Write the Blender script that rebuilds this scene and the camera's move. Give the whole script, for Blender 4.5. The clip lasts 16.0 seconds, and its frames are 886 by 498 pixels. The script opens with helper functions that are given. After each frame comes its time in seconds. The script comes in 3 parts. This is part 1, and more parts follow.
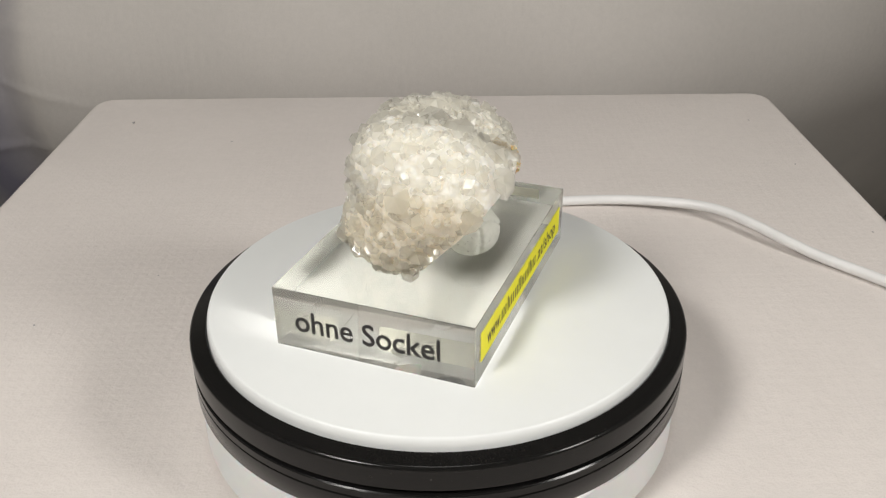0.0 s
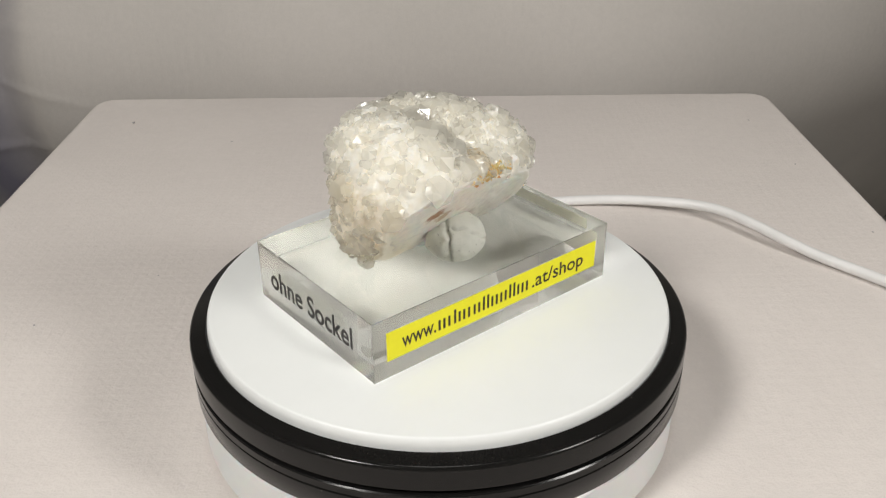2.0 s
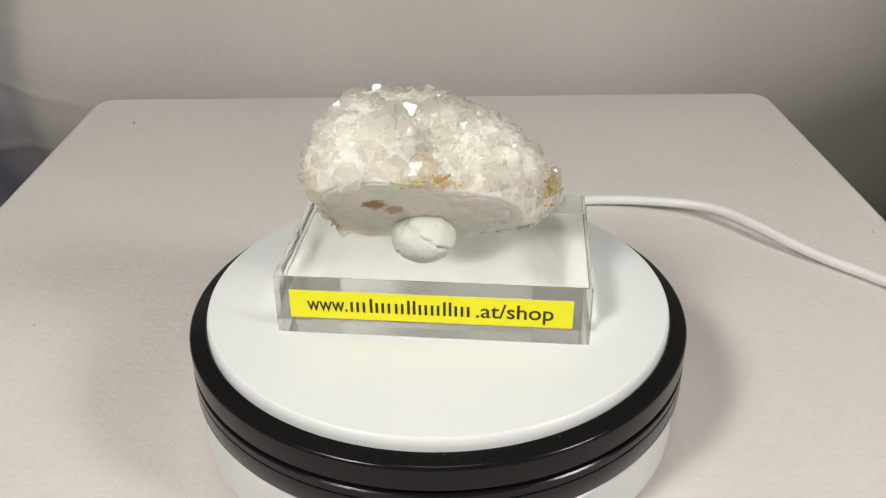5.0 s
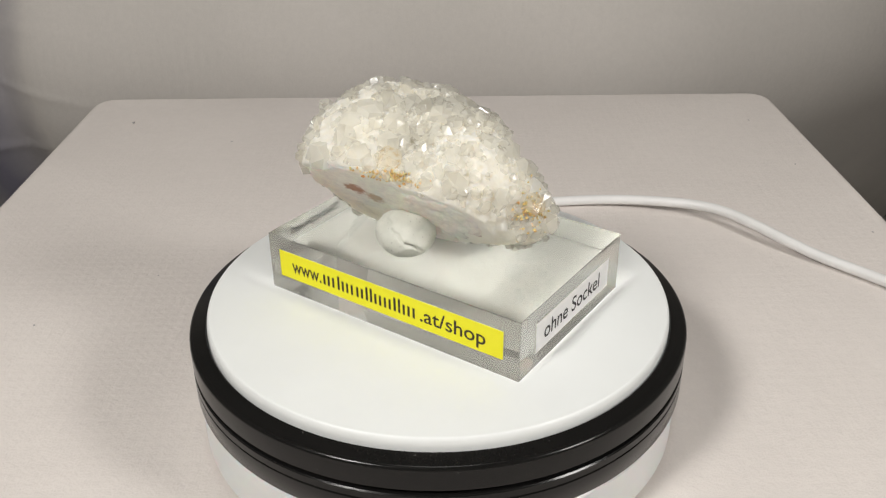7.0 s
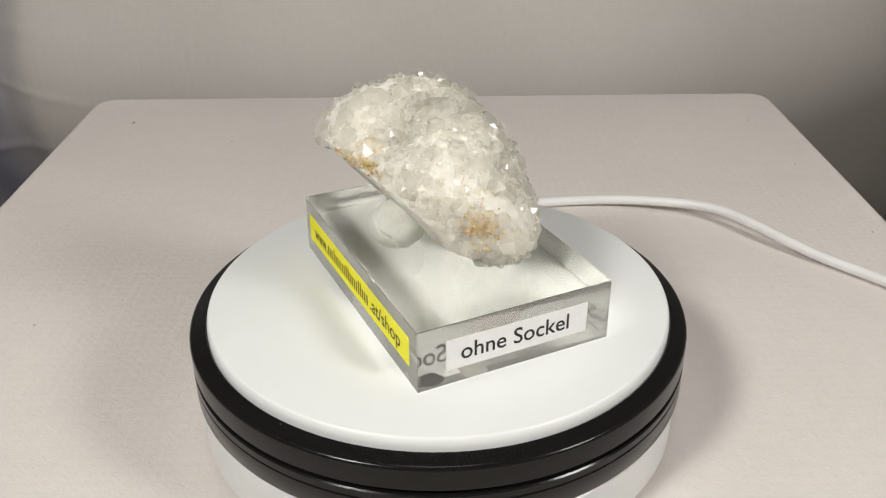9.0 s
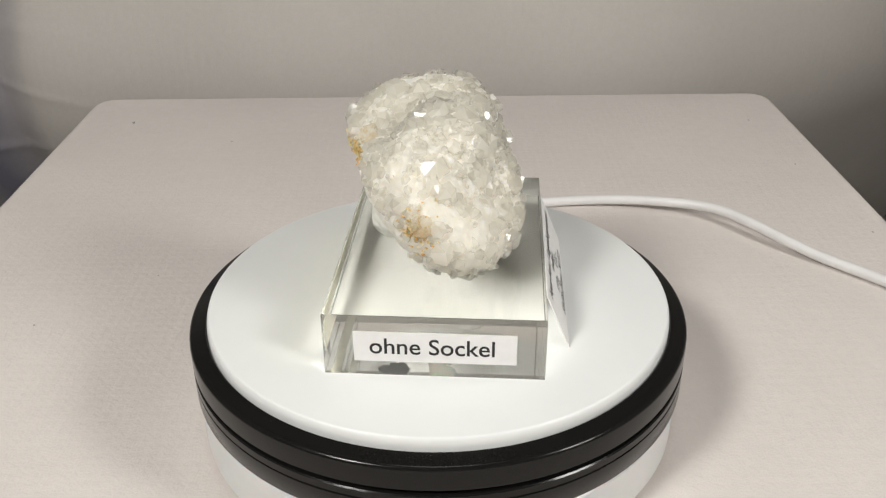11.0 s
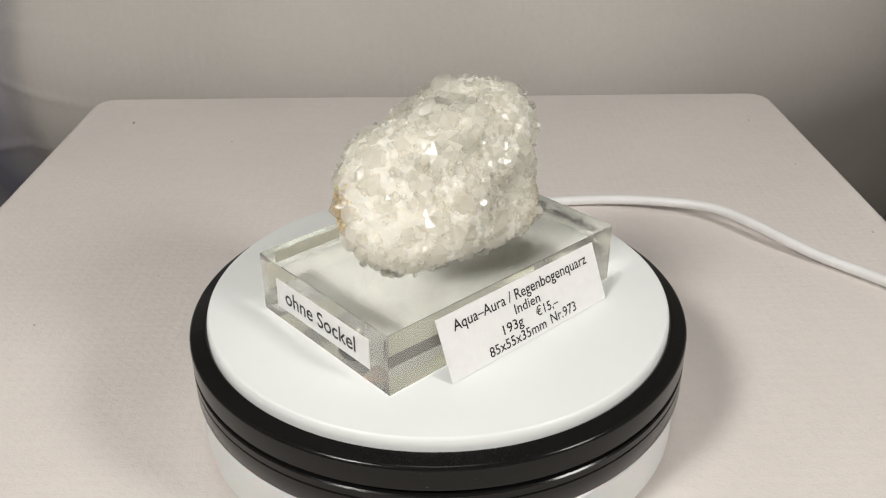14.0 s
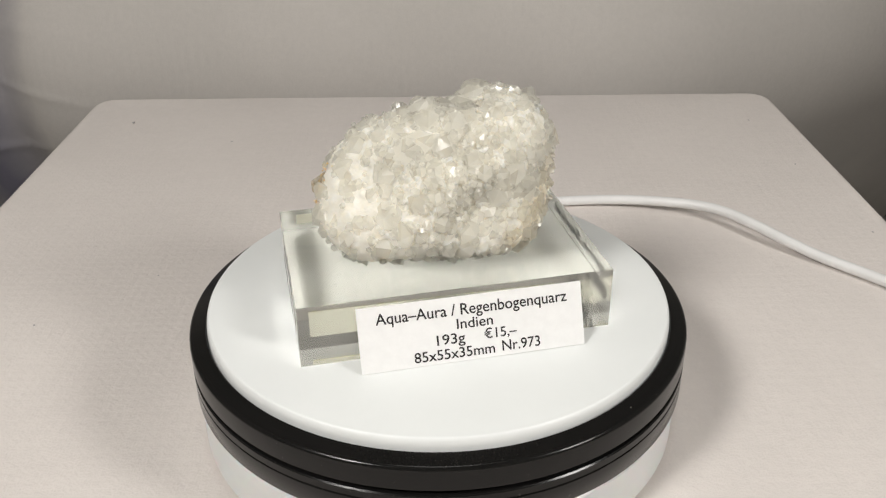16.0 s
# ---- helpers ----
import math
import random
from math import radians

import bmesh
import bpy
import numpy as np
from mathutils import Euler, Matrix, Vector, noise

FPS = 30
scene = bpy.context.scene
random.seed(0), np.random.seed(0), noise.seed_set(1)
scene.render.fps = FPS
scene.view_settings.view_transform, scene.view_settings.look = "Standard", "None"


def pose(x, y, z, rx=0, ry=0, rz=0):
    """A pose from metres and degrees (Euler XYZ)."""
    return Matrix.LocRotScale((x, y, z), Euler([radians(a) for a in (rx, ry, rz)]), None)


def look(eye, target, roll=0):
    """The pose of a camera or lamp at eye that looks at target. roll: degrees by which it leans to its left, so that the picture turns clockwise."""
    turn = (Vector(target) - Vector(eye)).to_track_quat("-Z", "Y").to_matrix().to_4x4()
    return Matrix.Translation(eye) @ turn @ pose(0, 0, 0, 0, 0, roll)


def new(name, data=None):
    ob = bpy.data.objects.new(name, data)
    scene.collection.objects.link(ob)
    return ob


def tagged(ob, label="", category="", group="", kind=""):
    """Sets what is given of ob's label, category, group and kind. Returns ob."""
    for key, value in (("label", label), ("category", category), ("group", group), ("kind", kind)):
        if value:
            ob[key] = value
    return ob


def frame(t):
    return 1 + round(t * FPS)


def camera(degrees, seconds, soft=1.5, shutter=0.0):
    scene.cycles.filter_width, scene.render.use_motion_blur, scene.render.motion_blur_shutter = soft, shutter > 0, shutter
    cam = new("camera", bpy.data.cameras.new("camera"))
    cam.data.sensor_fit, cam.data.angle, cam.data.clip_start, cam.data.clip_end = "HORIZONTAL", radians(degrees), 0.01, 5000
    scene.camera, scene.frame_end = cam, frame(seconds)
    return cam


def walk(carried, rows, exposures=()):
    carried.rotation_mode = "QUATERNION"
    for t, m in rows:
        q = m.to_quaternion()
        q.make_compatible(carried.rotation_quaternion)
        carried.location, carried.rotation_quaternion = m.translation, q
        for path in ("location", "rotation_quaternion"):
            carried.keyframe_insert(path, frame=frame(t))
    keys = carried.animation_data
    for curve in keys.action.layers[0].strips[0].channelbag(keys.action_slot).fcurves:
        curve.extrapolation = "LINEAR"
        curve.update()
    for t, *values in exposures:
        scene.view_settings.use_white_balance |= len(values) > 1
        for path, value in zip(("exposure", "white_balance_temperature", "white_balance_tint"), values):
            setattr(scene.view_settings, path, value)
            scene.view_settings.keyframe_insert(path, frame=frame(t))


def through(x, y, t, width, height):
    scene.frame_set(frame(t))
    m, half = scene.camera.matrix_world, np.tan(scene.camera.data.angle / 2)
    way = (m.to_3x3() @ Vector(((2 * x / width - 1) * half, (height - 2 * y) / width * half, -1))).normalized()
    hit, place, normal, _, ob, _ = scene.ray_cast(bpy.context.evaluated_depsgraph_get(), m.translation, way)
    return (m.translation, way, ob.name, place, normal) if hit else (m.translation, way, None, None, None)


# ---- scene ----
cam = camera(51.82, 16.0, soft=1.25)
EYE = (0.0, -0.25793, 0.15688)
CAM_POSE = (Matrix.Translation(EYE) @ Matrix.Rotation(radians(-0.3896), 4, "Z")
            @ Matrix.Rotation(radians(90 - 28.8065), 4, "X") @ Matrix.Rotation(radians(-0.4467), 4, "Z"))
walk(cam, [(0.0, CAM_POSE), (16.0, CAM_POSE)], exposures=((0.0, 0.0), (16.0, 0.0)))

# ---- light: two soft photo lamps beside the camera, closed room round them ----
TABLE_Z = -0.043
world = bpy.data.worlds.new("world")
scene.world = world
world.use_nodes = True
world.node_tree.nodes["Background"].inputs[0].default_value = (1.0, 0.95, 0.88, 1)
world.node_tree.nodes["Background"].inputs[1].default_value = 0.02


def area(name, eye, target, size, power, colour, spread=180.0):
    data = bpy.data.lights.new(name, "AREA")
    data.shape, data.size, data.energy, data.color = "DISK", size, power, colour
    data.spread = radians(spread)
    ob = new(name, data)
    ob.matrix_world = look(eye, target)
    return ob


area("photo_lamp_right", (0.58, -0.38, 0.44), (0, 0, 0), 0.19, 2.65, (1.0, 0.98, 0.94), 165.0)
area("photo_lamp_left", (-0.40, -0.45, 0.58), (0, 0, 0), 0.19, 3.85, (1.0, 0.98, 0.94), 165.0)
area("ceiling_lamp", (0.0, 0.1, 1.95), (0, 0.1, 0), 0.6, 3.6, (1.0, 0.98, 0.94))


# ---- materials ----
def material(name, colour, rough=0.5, metal=0.0, **inputs):
    m = bpy.data.materials.new(name)
    m.use_nodes = True
    b = m.node_tree.nodes["Principled BSDF"]
    b.inputs["Base Color"].default_value = (*colour, 1)
    b.inputs["Roughness"].default_value, b.inputs["Metallic"].default_value = rough, metal
    for key, value in inputs.items():
        b.inputs[key.replace("_", " ")].default_value = value
    return m


def node(m, kind, **values):
    n = m.node_tree.nodes.new(kind)
    for key, value in values.items():
        n.inputs[key.replace("_", " ")].default_value = value
    return n


def link(m, a, b):
    m.node_tree.links.new(a, b)


def shader(m):
    return m.node_tree.nodes["Principled BSDF"]


def coords(m):
    return node(m, "ShaderNodeTexCoord").outputs["Object"]


def noise_of(m, scale, detail=4.0, rough=0.6, at=None):
    n = node(m, "ShaderNodeTexNoise", Scale=scale, Detail=detail, Roughness=rough)
    link(m, at or coords(m), n.inputs["Vector"])
    return n.outputs[0]


def ramp(m, source, stops):
    r = m.node_tree.nodes.new("ShaderNodeValToRGB")
    while len(r.color_ramp.elements) < len(stops):
        r.color_ramp.elements.new(0.5)
    for e, (at, colour) in zip(r.color_ramp.elements, stops):
        e.position, e.color = at, (*colour, 1)
    link(m, source, r.inputs[0])
    return r.outputs[0]


def blend(m, fac, a, b, mode="MIX"):
    n = m.node_tree.nodes.new("ShaderNodeMix")
    n.data_type, n.blend_type = "RGBA", mode
    for socket, value in ((n.inputs[0], fac), (n.inputs[6], a), (n.inputs[7], b)):
        if isinstance(value, (int, float)):
            socket.default_value = value
        elif isinstance(value, tuple):
            socket.default_value = (*value, 1)
        else:
            link(m, value, socket)
    return n.outputs[2]


def calc(m, operation, a, b=0.0):
    n = m.node_tree.nodes.new("ShaderNodeMath")
    n.operation = operation
    for socket, value in zip(n.inputs, (a, b)):
        if isinstance(value, (int, float)):
            socket.default_value = value
        else:
            link(m, value, socket)
    return n.outputs[0]


def bump(m, height, strength, distance):
    n = node(m, "ShaderNodeBump", Strength=strength, Distance=distance)
    link(m, height, n.inputs["Height"])
    link(m, n.outputs[0], shader(m).inputs["Normal"])


def cloth_material(name, colour, dark, thread=1500.0, wrinkle=0.0):
    m = material(name, colour, 0.95)
    at = coords(m)
    waves = []
    for axis in ("X", "Y"):
        w = node(m, "ShaderNodeTexWave", Scale=thread / 20, Distortion=1.5, Detail=2.0)
        w.bands_direction = axis
        link(m, at, w.inputs["Vector"])
        waves.append(w.outputs[1])
    weave = calc(m, "MULTIPLY", waves[0], waves[1])
    fine = noise_of(m, 900.0, 3.0, 0.7, at)
    broad = noise_of(m, 9.0, 4.0, 0.55, at)
    base = ramp(m, broad, ((0.3, dark), (0.7, colour)))
    base = blend(m, calc(m, "MULTIPLY", calc(m, "SUBTRACT", 1.0, fine), 0.22), base, tuple(0.55 * c for c in colour))
    link(m, base, shader(m).inputs["Base Color"])
    mottle = noise_of(m, 190.0, 5.0, 0.65, at)
    base = blend(m, ramp(m, mottle, ((0.30, (0.16,) * 3), (0.62, (0.0,) * 3))), base, tuple(0.72 * c for c in colour))
    link(m, base, shader(m).inputs["Base Color"])
    relief = calc(m, "ADD", calc(m, "MULTIPLY", weave, 0.25), calc(m, "ADD", fine, mottle))
    if wrinkle:
        long_way = node(m, "ShaderNodeMapping")
        long_way.inputs["Scale"].default_value = (4.0, 13.0, 4.0)
        long_way.inputs["Rotation"].default_value = (0, 0, radians(-7))
        link(m, at, long_way.inputs["Vector"])
        relief = calc(m, "ADD", relief, calc(m, "MULTIPLY", noise_of(m, 1.0, 3.0, 0.5, long_way.outputs[0]), wrinkle))
    bump(m, relief, 0.6 if wrinkle else 0.45, 0.0005)
    return m


CLOTH = cloth_material("white_cotton", (0.80, 0.74, 0.70), (0.75, 0.692, 0.655), 1500.0, 5.0)
TENT = cloth_material("grey_white_fabric", (0.83, 0.78, 0.735), (0.78, 0.735, 0.69), 700.0)
# shade of the left fold, painted into the fabric as a dark bluish band
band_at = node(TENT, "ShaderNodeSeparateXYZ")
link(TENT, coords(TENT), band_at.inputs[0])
fold_shade = calc(TENT, "ADD", band_at.outputs[0], calc(TENT, "MULTIPLY", noise_of(TENT, 14.0), 0.03))
fold_shade = ramp(TENT, calc(TENT, "ABSOLUTE", calc(TENT, "DIVIDE", calc(TENT, "ADD", fold_shade, 0.445), 0.075)), ((0.1, (1,) * 3), (1.0, (0,) * 3)))
link(TENT, blend(TENT, fold_shade, shader(TENT).inputs["Base Color"].links[0].from_socket, (0.28, 0.27, 0.345)), shader(TENT).inputs["Base Color"])
ROOM = material("room_paint", (0.32, 0.31, 0.29), 0.9)
n_room = noise_of(ROOM, 3.0)
link(ROOM, ramp(ROOM, n_room, ((0.3, (0.30, 0.29, 0.27)), (0.7, (0.34, 0.33, 0.31)))), shader(ROOM).inputs["Base Color"])

PALE = material("pale_room_paint", (0.78, 0.76, 0.73), 0.9)
link(PALE, ramp(PALE, noise_of(PALE, 3.0), ((0.3, (0.76, 0.74, 0.71)), (0.7, (0.80, 0.78, 0.75)))), shader(PALE).inputs["Base Color"])

BLACK = material("black_plastic", (0.008, 0.008, 0.008), 0.3, Specular_IOR_Level=0.26)
dust = noise_of(BLACK, 700.0, 2.0, 0.5)
link(BLACK, ramp(BLACK, dust, ((0.0, (0.007, 0.007, 0.007)), (0.74, (0.009, 0.0085, 0.008)), (0.80, (0.09, 0.085, 0.08)))), shader(BLACK).inputs["Base Color"])
link(BLACK, ramp(BLACK, noise_of(BLACK, 60.0), ((0.3, (0.13,) * 3), (0.7, (0.20,) * 3))), shader(BLACK).inputs["Roughness"])

WHITE = material("white_plastic", (0.83, 0.83, 0.80), 0.42)
link(WHITE, ramp(WHITE, noise_of(WHITE, 40.0), ((0.3, (0.805, 0.82, 0.81)), (0.7, (0.83, 0.845, 0.835)))), shader(WHITE).inputs["Base Color"])
bump(WHITE, noise_of(WHITE, 1800.0, 2.0), 0.06, 0.0002)

MILKY = material("milky_translucent_plastic", (0.80, 0.80, 0.78), 0.3, Subsurface_Weight=0.2, Subsurface_Scale=0.003)
link(MILKY, ramp(MILKY, noise_of(MILKY, 25.0), ((0.3, (0.66, 0.672, 0.665)), (0.7, (0.73, 0.74, 0.735)))), shader(MILKY).inputs["Base Color"])
CABLE = material("white_cable_sheath", (0.80, 0.79, 0.78), 0.38)
link(CABLE, ramp(CABLE, noise_of(CABLE, 60.0), ((0.3, (0.76, 0.75, 0.74)), (0.7, (0.83, 0.82, 0.81)))), shader(CABLE).inputs["Base Color"])

ACRYLIC = material("clear_acrylic", (0.72, 0.716, 0.675), 0.0, IOR=1.49, Transmission_Weight=1.0)
# white diffuse mixed in, mostly on the sides, to lift their brightness
white_lift = node(ACRYLIC, "ShaderNodeBsdfDiffuse")
white_lift.inputs[0].default_value = (0.92, 0.91, 0.85, 1)
lifted = node(ACRYLIC, "ShaderNodeMixShader")
side_of = node(ACRYLIC, "ShaderNodeSeparateXYZ")
link(ACRYLIC, node(ACRYLIC, "ShaderNodeTexCoord").outputs["Normal"], side_of.inputs[0])
side_share = calc(ACRYLIC, "SUBTRACT", 1.0, calc(ACRYLIC, "MULTIPLY", calc(ACRYLIC, "ABSOLUTE", side_of.outputs[2]), 0.9))
lift = ramp(ACRYLIC, noise_of(ACRYLIC, 90.0, 5.0, 0.65), ((0.3, (0.09,) * 3), (0.7, (0.11,) * 3)))
link(ACRYLIC, calc(ACRYLIC, "MULTIPLY", side_share, lift), lifted.inputs[0])
link(ACRYLIC, shader(ACRYLIC).outputs[0], lifted.inputs[1])
link(ACRYLIC, white_lift.outputs[0], lifted.inputs[2])
link(ACRYLIC, lifted.outputs[0], ACRYLIC.node_tree.nodes["Material Output"].inputs[0])
YELLOW = material("yellow_sticker_paper", (0.88, 0.80, 0.012), 0.55)
link(YELLOW, ramp(YELLOW, noise_of(YELLOW, 250.0), ((0.3, (0.92, 0.85, 0.008)), (0.7, (0.95, 0.89, 0.012)))), shader(YELLOW).inputs["Base Color"])
PAPER = material("white_paper", (0.85, 0.84, 0.83), 0.7)
link(PAPER, ramp(PAPER, noise_of(PAPER, 350.0), ((0.3, (0.83, 0.82, 0.81)), (0.7, (0.87, 0.86, 0.85)))), shader(PAPER).inputs["Base Color"])
BACKING = material("cream_sticker_back", (0.80, 0.79, 0.66), 0.7)
FILM = material("clear_sticker_film", (0.85, 0.85, 0.83), 0.25, Alpha=0.07)
INK = material("black_ink", (0.014, 0.012, 0.012), 0.6)
BROWN_INK = material("dark_brown_ink", (0.035, 0.026, 0.008), 0.6)

PUTTY = material("grey_green_putty", (0.68, 0.69, 0.62), 0.75)
link(PUTTY, blend(PUTTY, ramp(PUTTY, noise_of(PUTTY, 900.0, 3.0), ((0.66, (0,) * 3), (0.74, (1,) * 3))),
                  ramp(PUTTY, noise_of(PUTTY, 160.0), ((0.3, (0.64, 0.65, 0.58)), (0.7, (0.74, 0.74, 0.67)))), (0.22, 0.20, 0.17)), shader(PUTTY).inputs["Base Color"])
bump(PUTTY, noise_of(PUTTY, 420.0, 5.0), 0.35, 0.0006)


def near(m, at, place, radius, wobble):
    """1 round a place, falling to 0 at the radius, with a torn edge."""
    d = m.node_tree.nodes.new("ShaderNodeVectorMath")
    d.operation = "DISTANCE"
    link(m, at, d.inputs[0])
    d.inputs[1].default_value = place
    torn = calc(m, "ADD", calc(m, "DIVIDE", d.outputs["Value"], radius), calc(m, "MULTIPLY", calc(m, "SUBTRACT", wobble, 0.5), 1.5))
    return ramp(m, torn, ((0.55, (1,) * 3), (0.95, (0,) * 3)))


def quartz_tone(m, at):
    """The cream of milky quartz, clouded, with the beige weathered end."""
    broad = noise_of(m, 60.0, 3.0, 0.5, at)
    tone = ramp(m, broad, ((0.28, (0.80, 0.76, 0.665)), (0.5, (0.835, 0.805, 0.72)), (0.72, (0.86, 0.835, 0.76))))
    cloud = noise_of(m, 190.0, 4.0, 0.6, at)
    tone = blend(m, ramp(m, cloud, ((0.40, (0.5,) * 3), (0.60, (0.0,) * 3))), tone, (0.75, 0.72, 0.635))
    xyz = node(m, "ShaderNodeSeparateXYZ")
    link(m, at, xyz.inputs[0])
    low = calc(m, "ADD", calc(m, "MULTIPLY", xyz.outputs[0], -1.0), calc(m, "MULTIPLY", calc(m, "SUBTRACT", 0.040, xyz.outputs[2]), 0.9))
    low = calc(m, "ADD", low, calc(m, "MULTIPLY", broad, 0.010))
    low = ramp(m, calc(m, "MULTIPLY", low, 20.0), ((0.58, (0,) * 3), (0.74, (1,) * 3)))
    return blend(m, low, tone, blend(m, 1.0, tone, (0.97, 0.92, 0.84), "MULTIPLY"))


def mass_material():
    """The milky quartz inside, lit through."""
    m = material("milky_quartz_mass", (0.86, 0.85, 0.82), 0.4, IOR=1.4, Subsurface_Weight=1.0, Subsurface_Scale=0.004)
    shader(m).inputs["Subsurface Radius"].default_value = (1.0, 0.95, 0.85)
    at = coords(m)
    link(m, quartz_tone(m, at), shader(m).inputs["Base Color"])
    bump(m, calc(m, "ADD", noise_of(m, 260.0, 4.0, 0.6, at), noise_of(m, 800.0, 3.0, 0.6, at)), 0.5, 0.0006)
    return m


def crystal_material(name, milk=(0.30, 0.58), tint=None, stain=False):
    """A clear to cloudy crystal: light goes through or scatters on both sides, polished faces gleam."""
    m = material(name, (0.86, 0.85, 0.82), 0.5)
    at = node(m, "ShaderNodeNewGeometry")
    info = node(m, "ShaderNodeObjectInfo")
    where = node(m, "ShaderNodeTexCoord").outputs["Object"]
    own = calc(m, "FRACT", calc(m, "ADD", info.outputs["Random"], at.outputs["Random Per Island"]))
    tone = ramp(m, own, ((0.0, (0.89, 0.85, 0.745)), (0.5, (0.95, 0.92, 0.825)), (1.0, (0.935, 0.91, 0.825))))
    if tint:
        tone = blend(m, 1.0, tone, tint, "MULTIPLY")
    if stain:
        grain = noise_of(m, 480.0, 5.0, 0.7, at.outputs["Position"])
        tone = blend(m, ramp(m, grain, ((0.44, (0,) * 3), (0.66, (1,) * 3))), blend(m, 0.30, tone, (0.88, 0.74, 0.42)), (0.66, 0.43, 0.15))
    clear = node(m, "ShaderNodeBsdfTransparent")
    front = node(m, "ShaderNodeBsdfDiffuse")
    through = node(m, "ShaderNodeBsdfTranslucent")
    for b in (front, through):
        link(m, tone, b.inputs[0])
    cloudy = node(m, "ShaderNodeMixShader", Fac=0.3)
    link(m, front.outputs[0], cloudy.inputs[1])
    link(m, through.outputs[0], cloudy.inputs[2])
    body_of = node(m, "ShaderNodeMixShader")
    link(m, ramp(m, own, ((0.0, (milk[0],) * 3), (1.0, (milk[1],) * 3))), body_of.inputs[0])
    link(m, clear.outputs[0], body_of.inputs[1])
    link(m, cloudy.outputs[0], body_of.inputs[2])
    chips = node(m, "ShaderNodeBump", Strength=0.35, Distance=0.0003)
    link(m, noise_of(m, 620.0, 3.0, 0.55, at.outputs["Position"]), chips.inputs["Height"])
    link(m, at.outputs["True Normal"], chips.inputs["Normal"])
    gleam = node(m, "ShaderNodeBsdfGlossy")
    link(m, ramp(m, noise_of(m, 700.0, 4.0, 0.6, where), ((0.35, (0.12,) * 3), (0.7, (0.28,) * 3))), gleam.inputs["Roughness"])
    link(m, chips.outputs[0], gleam.inputs["Normal"])
    edge = node(m, "ShaderNodeFresnel", IOR=1.5)
    whole = node(m, "ShaderNodeMixShader")
    link(m, calc(m, "MINIMUM", edge.outputs[0], 0.16), whole.inputs[0])
    link(m, body_of.outputs[0], whole.inputs[1])
    link(m, gleam.outputs[0], whole.inputs[2])
    link(m, whole.outputs[0], m.node_tree.nodes["Material Output"].inputs[0])
    return m


def matrix_material():
    """The flat broken base; mineral stains sit at their places on it."""
    m = material("grey_white_matrix", (0.86, 0.85, 0.82), 0.5, IOR=1.54, Subsurface_Weight=0.5, Subsurface_Scale=0.0015)
    at = coords(m)
    speck = noise_of(m, 420.0, 5.0, 0.65, at)
    tone = blend(m, ramp(m, speck, ((0.42, (0.1,) * 3), (0.72, (0.6,) * 3))), quartz_tone(m, at), (0.55, 0.51, 0.49))
    bump(m, speck, 0.5, 0.0007)
    torn = noise_of(m, 520.0, 5.0, 0.7, at)
    for spot, radius, colour in (((-0.0175, -0.0224, 0.0396), 0.0042, (0.33, 0.16, 0.08)), ((-0.0120, -0.0195, 0.0370), 0.0036, (0.45, 0.33, 0.22)),
                                 ((0.0210, -0.0080, 0.0272), 0.0070, (0.50, 0.38, 0.34)), ((0.0137, -0.0078, 0.0262), 0.0021, (0.10, 0.08, 0.10))):
        tone = blend(m, near(m, at, spot, radius, torn), tone, colour)
    link(m, tone, shader(m).inputs["Base Color"])
    return m


QUARTZ = crystal_material("milky_quartz")
BEIGE = crystal_material("beige_quartz", (0.30, 0.55), (0.98, 0.95, 0.88))
STAINED = crystal_material("stained_quartz", (0.3, 0.5), None, True)
MILK = mass_material()
MATRIX = matrix_material()
OCHRE = material("ochre_iron_stain", (0.62, 0.36, 0.09), 0.6, Subsurface_Weight=0.3, Subsurface_Scale=0.003)
link(OCHRE, ramp(OCHRE, noise_of(OCHRE, 600.0), ((0.3, (0.42, 0.20, 0.05)), (0.48, (0.68, 0.46, 0.17)), (0.65, (0.82, 0.72, 0.50)))), shader(OCHRE).inputs["Base Color"])
LINT = material("grey_lint", (0.42, 0.39, 0.38), 0.9)


# ---- mesh helpers ----
def mesh_of(name, bm, mat, smooth=False):
    me = bpy.data.meshes.new(name)
    bm.normal_update()
    bm.to_mesh(me)
    bm.free()
    me.materials.append(mat)
    if smooth:
        me.polygons.foreach_set("use_smooth", [True] * len(me.polygons))
    return me


def part(name, bm, mat, parent=None, label="", smooth=False):
    ob = new(name, mesh_of(name, bm, mat, smooth) if isinstance(bm, bmesh.types.BMesh) else bm)
    if parent is not None:
        ob.parent = parent
    return tagged(ob, label)


def box(x0, x1, y0, y1, z0, z1, bevel=0.0, segments=2):
    bm = bmesh.new()
    bmesh.ops.create_cube(bm, size=1.0, matrix=Matrix.Translation(((x0 + x1) / 2, (y0 + y1) / 2, (z0 + z1) / 2)) @ Matrix.Diagonal((x1 - x0, y1 - y0, z1 - z0, 1)))
    if bevel:
        bmesh.ops.bevel(bm, geom=bm.edges[:], offset=bevel, segments=segments, affect="EDGES", profile=0.5)
    return bm


